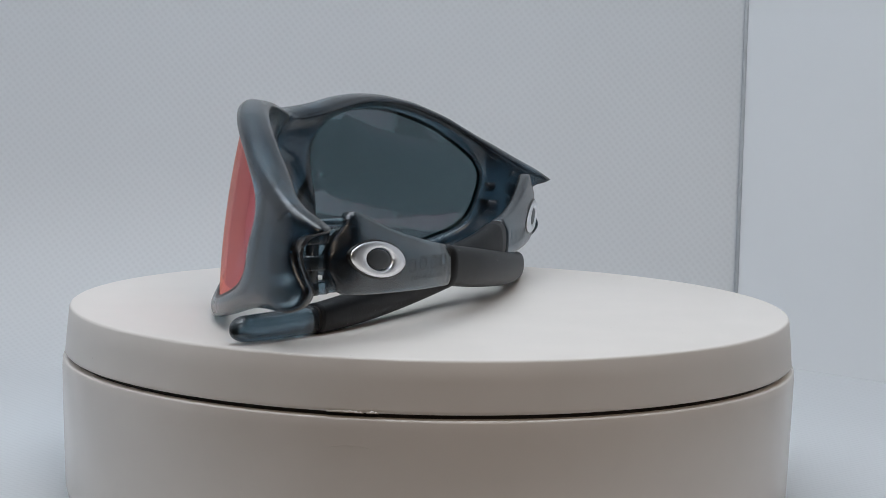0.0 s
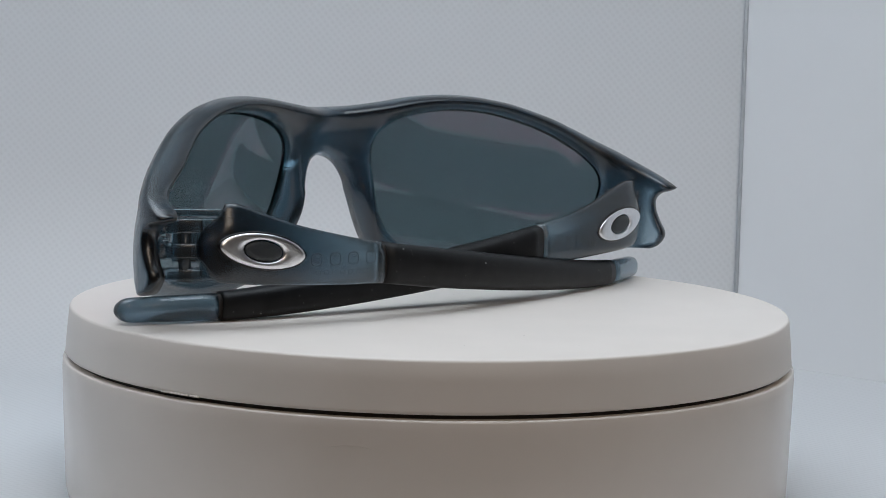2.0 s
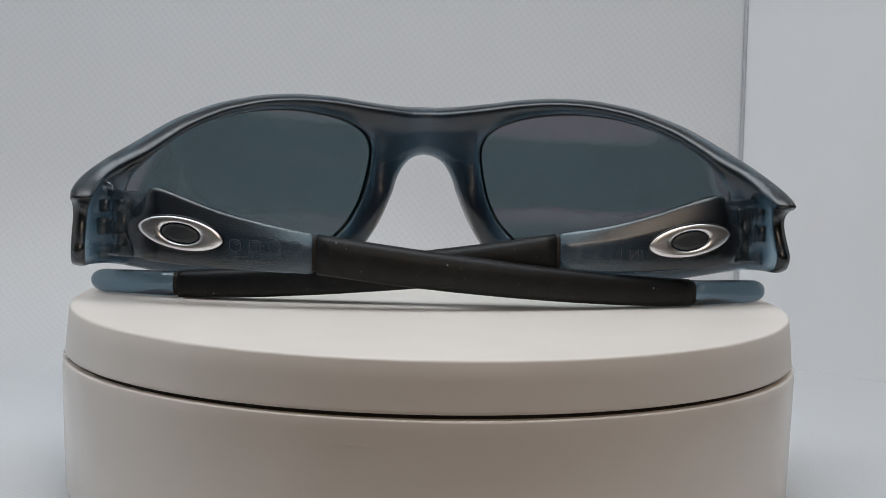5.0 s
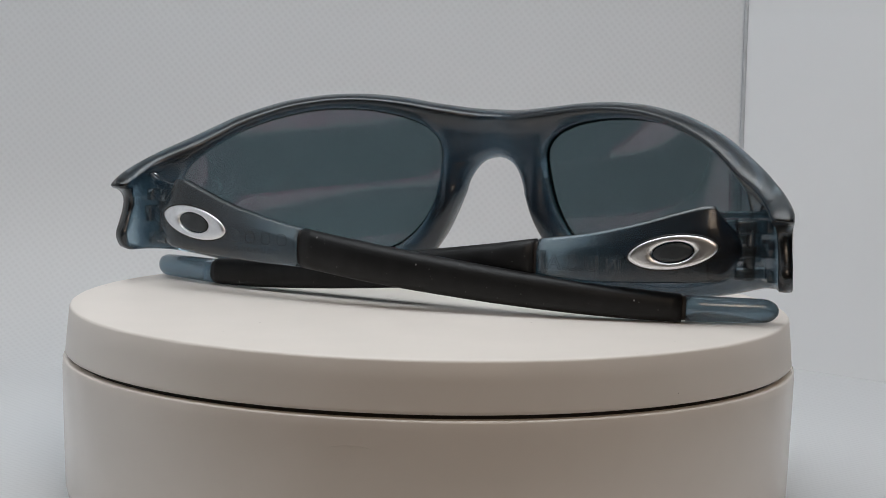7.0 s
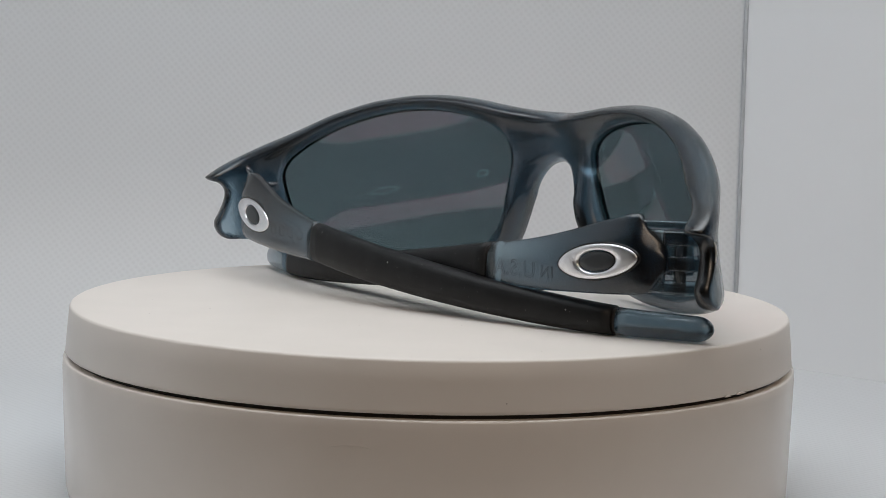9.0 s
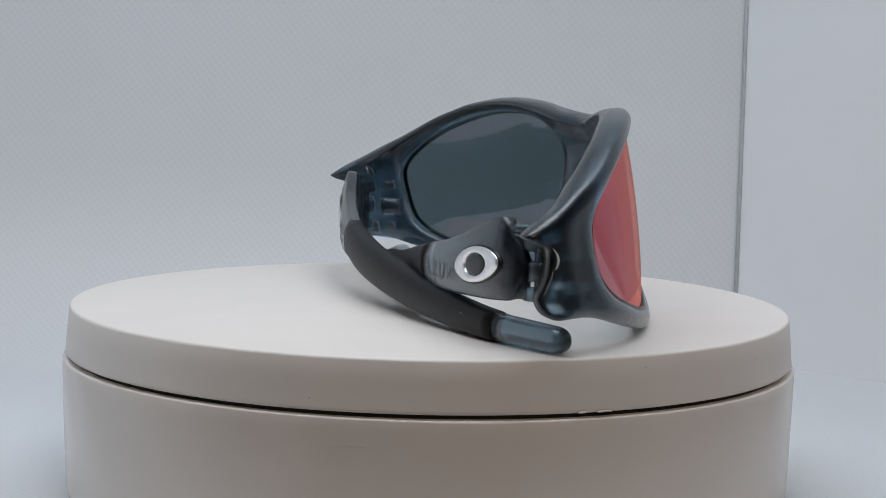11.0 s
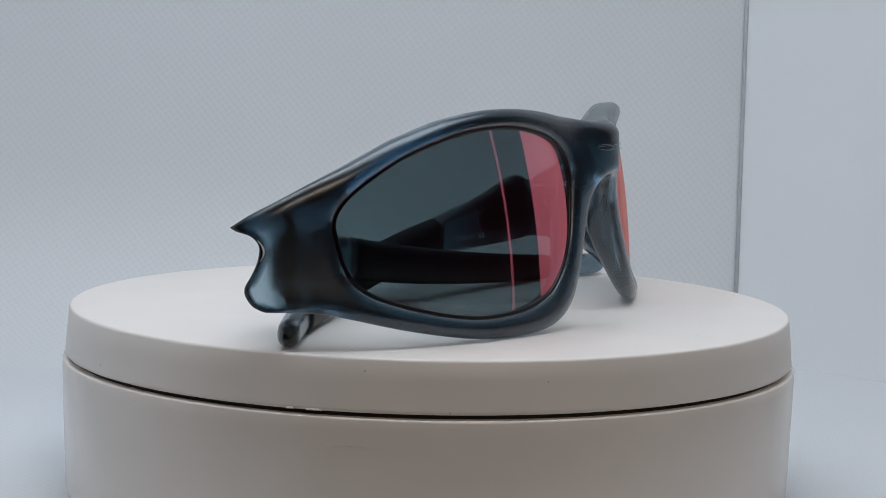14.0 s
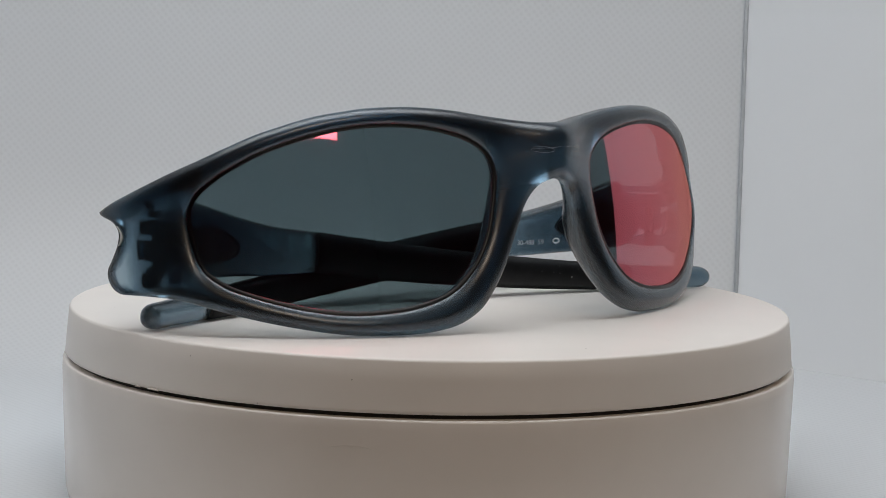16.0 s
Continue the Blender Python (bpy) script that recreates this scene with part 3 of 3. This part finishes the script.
def badge(st, side, parent, xc, zc, slope):
    """An oval chrome ring with a dark inset, on the arm's outer face."""
    i = int(np.argmin(np.abs(st[:, 0] - xc)))
    a, b = st[i - 4], st[i + 4]
    d = np.array([b[0] - a[0], b[1] - a[1]])
    d /= np.linalg.norm(d)
    if d[0] < 0:
        d = -d
    x, y, th = st[i, 0], st[i, 1], st[i, 4]
    nv = Vector((d[1], -d[0], 0))
    ux = Vector((d[0], d[1], 0))
    ca, sa = math.cos(radians(slope)), math.sin(radians(slope))
    e1 = ux * ca + Vector((0, 0, 1)) * sa
    e2 = -ux * sa + Vector((0, 0, 1)) * ca
    base = Vector((x, y, zc)) + nv * (th / 2 + 0.15)
    curv = 0.0035

    def pt(u, w, h):
        return (base + e1 * u + e2 * w + nv * (h - curv * u * u)) * MM
    n = 64
    bm = bmesh.new()
    prof = [(1.0, -0.8), (1.0, 0.1), (0.96, 0.26), (0.8, 0.38), (0.3, 0.42), (0.08, 0.34), (0.0, 0.1), (0.0, -0.6)]
    rings = []
    for k, h in prof:
        A2, B2 = 4.1 + (8.7 - 4.1) * k, 2.05 + (3.2 - 2.05) * k
        rings.append([bm.verts.new(pt(A2 * math.cos(q), B2 * math.copysign(abs(math.sin(q)) ** (1.0 + 0.12 * k), math.sin(q)), h)) for q in (2 * math.pi * i / n for i in range(n))])
    for a2, b2 in zip(rings, rings[1:]):
        for i in range(n):
            bm.faces.new((a2[i], a2[(i + 1) % n], b2[(i + 1) % n], b2[i]))
    em = part("badge", bm, CHROME, parent, "oval satin chrome badge")
    bm = bmesh.new()
    rings = [[bm.verts.new(pt((8.7 + g) * math.cos(q), (3.2 + g) * math.copysign(abs(math.sin(q)) ** 1.12, math.sin(q)), h)) for q in (2 * math.pi * i / n for i in range(n))]
             for g, h in ((0.32, -0.7), (0.30, 0.0), (0.1, 0.06), (-0.3, 0.02), (-0.3, -0.7))]
    for a2, b2 in zip(rings, rings[1:]):
        for i in range(n):
            bm.faces.new((a2[i], a2[(i + 1) % n], b2[(i + 1) % n], b2[i]))
    part("recess", bm, RIM, em, "dark gap round the badge")
    bm = bmesh.new()
    rings = []
    for k, h in ((1.0, -0.6), (1.0, 0.1), (0.93, 0.24), (0.6, 0.28), (0.05, 0.30)):
        rings.append([bm.verts.new(pt(3.75 * k * math.cos(q), 1.75 * k * math.sin(q), h)) for q in (2 * math.pi * i / n for i in range(n))])
    for a2, b2 in zip(rings, rings[1:]):
        for i in range(n):
            bm.faces.new((a2[i], a2[(i + 1) % n], b2[(i + 1) % n], b2[i]))
    bm.faces.new(rings[-1])
    part("inset", bm, BADGE, em, "dark grey oval inset")


def hinge(side, parent):
    """A tongue with knuckles and a pin, between lug and temple arm."""
    ux = Vector((0.80 * side, 0.60, 0))
    uy = Vector((-0.60, 0.80 * side, 0)) * side

    def block(bm, u0, u1, w, z0, z1, bev):
        made = bmesh.new()
        box(made, u0, u1, -w, w, z0, z1, bev)
        me = bpy.data.meshes.new("block")
        for q in made.verts:
            q.co = (Vector((58.6 * side, 2.9, 0)) + ux * q.co.x + uy * q.co.y + Vector((0, 0, q.co.z))) * MM
        made.to_mesh(me)
        made.free()
        bm.from_mesh(me)
        bpy.data.meshes.remove(me)
    bm = bmesh.new()
    block(bm, -2.5, 3.6, 1.0, 9.0, 20.4, 0.5)
    block(bm, 3.2, 8.6, 0.7, 12.2, 20.2, 0.3)
    hg = part("hinge", bm, HINGE, parent, "frosted plastic hinge tongue")
    bm = bmesh.new()
    block(bm, -2.2, 10.0, 0.8, 20.7, 22.0, 0.3)
    part("hinge_bar", bm, HINGE, hg)
    for z0, z1 in ((8.8, 11.2), (12.9, 15.8), (17.5, 20.3)):
        bm = bmesh.new()
        block(bm, 3.0, 9.8, 1.3, z0, z1, 0.5)
        part("knuckle", bm, HINGE, hg)
    bm = bmesh.new()
    bmesh.ops.create_cone(bm, cap_ends=True, segments=20, radius1=1.2 * MM, radius2=1.2 * MM, depth=11.4 * MM)
    for q in bm.verts:
        q.co += (Vector((58.6 * side, 2.9, 14.4)) + ux * 6.2) * MM
    part("hinge_pin", bm, DARKCLEAR, hg)


def letters(body, height, outline, spacing=1.0):
    """A line of text as curves: list of outlines in units of mm, baseline at 0."""
    cu = bpy.data.curves.new("text", "FONT")
    cu.body, cu.size = body, height / 0.7
    cu.space_character = spacing
    if outline:
        cu.fill_mode, cu.bevel_depth, cu.bevel_resolution, cu.resolution_u = "NONE", 0.06, 0, 4
    else:
        cu.extrude, cu.resolution_u = 0.03, 3
    ob = bpy.data.objects.new("text", cu)
    scene.collection.objects.link(ob)
    bpy.context.view_layer.update()
    me = bpy.data.meshes.new_from_object(ob.evaluated_get(bpy.context.evaluated_depsgraph_get()))
    bpy.data.objects.remove(ob)
    bpy.data.curves.remove(cu)
    bm = bmesh.new()
    bm.from_mesh(me)
    bpy.data.meshes.remove(me)
    return bm


def on_arm(bm, st, x0, z0, direction, outer, lift):
    """Bend flat writing on to an arm's outer or inner face."""
    order = np.argsort(st[:, 0])
    X, Y, T = st[order, 0], st[order, 1], st[order, 4]
    for q in bm.verts:
        x = x0 + direction * q.co.x
        y, t = np.interp(x, X, Y), np.interp(x, X, T)
        yy = y - t / 2 - lift - q.co.z * 0.3 if outer else y + t / 2 + lift + q.co.z * 0.3
        q.co = Vector((x, yy, z0 + q.co.y)) * MM
    return bm


def ring_outline(bm, cx, cy, w, h, r=0.045, n=28, power=2.0):
    rows = []
    for i in range(n):
        a = 2 * math.pi * i / n
        ca, sa = math.cos(a), math.sin(a)
        p = Vector((cx + math.copysign(abs(ca) ** (2 / power), ca) * w / 2, cy + math.copysign(abs(sa) ** (2 / power), sa) * h / 2, 0))
        o = Vector((ca, sa, 0))
        rows.append([bm.verts.new(p + o * r), bm.verts.new(p + Vector((0, 0, r))), bm.verts.new(p - o * r), bm.verts.new(p - Vector((0, 0, r)))])
    for i in range(n):
        for j in range(4):
            bm.faces.new((rows[i][j], rows[i][(j + 1) % 4], rows[(i + 1) % n][(j + 1) % 4], rows[(i + 1) % n][j]))


def writing(sl, sr, tl, tr):
    part("lettering", on_arm(letters("U.S.A.", 3.0, True, 1.08), sr, 36.4, 9.6, -1, True, 0.04), ENGRAVE, tr, "moulded outline lettering")
    part("lettering", on_arm(letters("IN", 2.1, True, 1.08), sr, 40.8, 10.0, -1, True, 0.04), ENGRAVE, tr, "moulded outline lettering")
    bm = bmesh.new()
    for k in range(4):
        ring_outline(bm, k * 3.9, 0, 2.2, 2.3, r=0.085, power=3)
        ring_outline(bm, k * 3.9 + 0.25, 0.5, 0.9, 0.5, r=0.06, power=2.5)
    for k in range(7):
        ring_outline(bm, k * 1.7 + 0.4, -2.5, 0.95, 0.8, r=0.06, power=3)
    part("moulded_marks", on_arm(bm, sl, -41.2, 12.3, 1, True, 0.06), ENGRAVE, tl, "moulded outline blocks")
    part("printed_number", on_arm(letters("30-488  59", 1.08, False), sl, -31.6, 9.6, -1, False, 0.06), INK_AND_GLINT, tl, "small white print")
    bm = bmesh.new()
    ring_outline(bm, 0, 0, 1.5, 1.0, 0.16)
    part("printed_ring", on_arm(bm, sl, -41.3, 10.3, 1, False, 0.1), INK_AND_GLINT, tl)


def bridge_print(frame_ob):
    """A thin silver oval with a long tail across the bridge."""
    pts = np.array([(q.co.x, q.co.y, q.co.z) for q in frame_ob.data.vertices]) * 1000
    pts = pts[(np.abs(pts[:, 0]) < 16) & (pts[:, 1] > 36) & (pts[:, 2] > 26)]

    def lay(x, z):
        d = (pts[:, 0] - x) ** 2 + (pts[:, 2] - z) ** 2
        near = np.argsort(d)[:14]
        y = pts[near, 1]
        keep = y > y.max() - 1.2
        w = 1 / (d[near] + 0.05)
        return (w * y * keep).sum() / (w * keep).sum() + 0.26
    bm = bmesh.new()
    for sgn in (1, -1):
        line = [(sgn * (3.0 + 2.0 * math.cos(a)) + sgn * 1.2, 33.6 + 0.55 * math.sin(a) + 0.1 * math.cos(a)) for a in np.linspace(0.5, 2 * math.pi - 0.1, 40)]
        line += [(sgn * x, 34.0 + 0.12 * (2.2 - x)) for x in np.linspace(2.2, 0.6, 8)]
        prev = None
        for x, z in line:
            y = lay(x, z)
            cur = [bm.verts.new(Vector((x, y, z + dz)) * MM) for dz in (-0.035, 0.035)]
            if prev:
                bm.faces.new((prev[0], prev[1], cur[1], cur[0]))
            prev = cur
    return bm


def notch_glint(side):
    """A white sliver that stands in for the wall's reflection at the lug's notch."""
    bm = bmesh.new()
    prev = None
    for k in range(9):
        z = 15.4 + 3.6 * k / 8
        w = 0.16 * math.sin(math.pi * (k + 0.6) / 9.2)
        mid = 78.0 + 1.3 * ((k - 4) / 4) ** 2
        row = []
        for off, dw in ((1.32, -w), (1.32, w), (0.2, w), (0.2, -w)):
            p = wrap(mid + dw * 1.5, z, off)
            row.append(bm.verts.new((p.x * side * MM, p.y * MM, p.z * MM)))
        if prev:
            for j in range(4):
                bm.faces.new((prev[j], prev[(j + 1) % 4], row[(j + 1) % 4], row[j]))
        else:
            bm.faces.new(row)
        prev = row
    bm.faces.new(prev)
    return bm


def housing(side, z0, z1, p0, p1):
    """A dark hinge block moulded into the lug's inner side."""
    bm = bmesh.new()
    prev = None
    for k in range(7):
        phi = p0 + (p1 - p0) * k / 6
        row = []
        for off, z in ((-1.0, z0 + 0.3), (-1.0, z1 - 0.3), (-1.5, z1), (-2.9, z1 - 0.2), (-2.9, z0 + 0.2), (-1.5, z0)):
            p = wrap(phi, z, off)
            row.append(bm.verts.new((p.x * side * MM, p.y * MM, p.z * MM)))
        if prev:
            for j in range(6):
                bm.faces.new((prev[j], prev[(j + 1) % 6], row[(j + 1) % 6], row[j]))
        else:
            bm.faces.new(row)
        prev = row
    bm.faces.new(prev)
    return bm


def bump(side, phi, z, off, half_run, half_height, half_depth):
    """A rounded pad moulded on the back of the frame: place round the wrap, height, depth and half sizes (mm)."""
    bm = bmesh.new()
    bmesh.ops.create_uvsphere(bm, u_segments=20, v_segments=12, radius=1.0)
    along = (wrap(phi + 1, z - 0.55) - wrap(phi - 1, z + 0.55)).normalized()
    out = (wrap(phi, z, 1) - wrap(phi, z)).normalized()
    up = out.cross(along).normalized()
    mid = wrap(phi, z, off)
    for q in bm.verts:
        p = mid + along * (q.co.x * half_run) + up * (q.co.y * half_height) + out * (q.co.z * half_depth)
        q.co = splay(Vector((p.x * side, p.y, p.z)) * MM, side)
    return bm


def sunglasses():
    g = new("sunglasses")
    tagged(g, "wraparound sunglasses with smoke frame and pink mirror lenses, temples folded", "sunglasses")
    m = pose(0.002, -0.0052, 0, 0, 0, 5.4)
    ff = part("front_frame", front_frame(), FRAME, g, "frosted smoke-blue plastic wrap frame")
    things = [ff]
    for side in (1, -1):
        ln = part("lens", lens_shell(0.15, side, 0.35), MIRROR, ff, "dark lens with pink mirror coating")
        part("lens_rim", lens_rim(side, 0.5, 0.5), RIM, ln, "black bevel round the lens")
        part("inner_face", lens_shell(-0.95, side, 0.35), TINT, ln, "grey tinted inner lens face")
    tl, sl = temple(TEMPLE_L, -1, g, 36.3, 114.2)
    tr, sr = temple(TEMPLE_R, 1, g, 38.5, 115.7)
    badge(sl, -1, tl, -51.4, 14.3, -9)
    badge(sr, 1, tr, 50.4, 14.0, 9)
    for side, tp in ((1, tr), (-1, tl)):
        hinge(side, tp)
    writing(sl, sr, tl, tr)
    part("bridge_print", bridge_print(ff), LINEINK, ff, "thin silver oval line print")
    for side in (1, -1):
        for z0, z1, p0, p1 in ((18.3, 20.4, 63.8, 66.4), (17.5, 20.1, 70.2, 73.9), (12.2, 16.3, 63.0, 68.4), (12.9, 16.5, 70.9, 75.0), (8.8, 10.7, 65.2, 67.6), (8.0, 10.6, 70.4, 74.2)):
            part("hinge_block", housing(side, z0, z1, p0, p1), BLOCK, ff, "dark hinge block inside the lug")
        part("pad", bump(side, 63.0, 27.3, -2.9, 3.6, 1.1, 1.0), BLOCK, ff, "small moulded pad behind the brow")
        part("peg", bump(side, 71.5, 22.6, -2.0, 0.6, 1.3, 1.5), HINGE, ff, "small clear moulded peg")
        # a reflection at the notch, painted as a white sliver
        part("glint_sliver", notch_glint(side), INK_AND_GLINT, ff, "white sliver standing in for the wall's glint at the notch")
    for ob in (ff, tl, tr):
        ob.matrix_basis = m
    return g


light_box()
room()
PLATTER = turntable()
GLASSES = sunglasses()


def motions():
    rows = [(0.5 * k, pose(0, 0, 0, 0, 0, -13.24 * (0.5 * k - 5))) for k in range(33)]
    walk(GLASSES, rows)
    walk(PLATTER, rows)


motions()
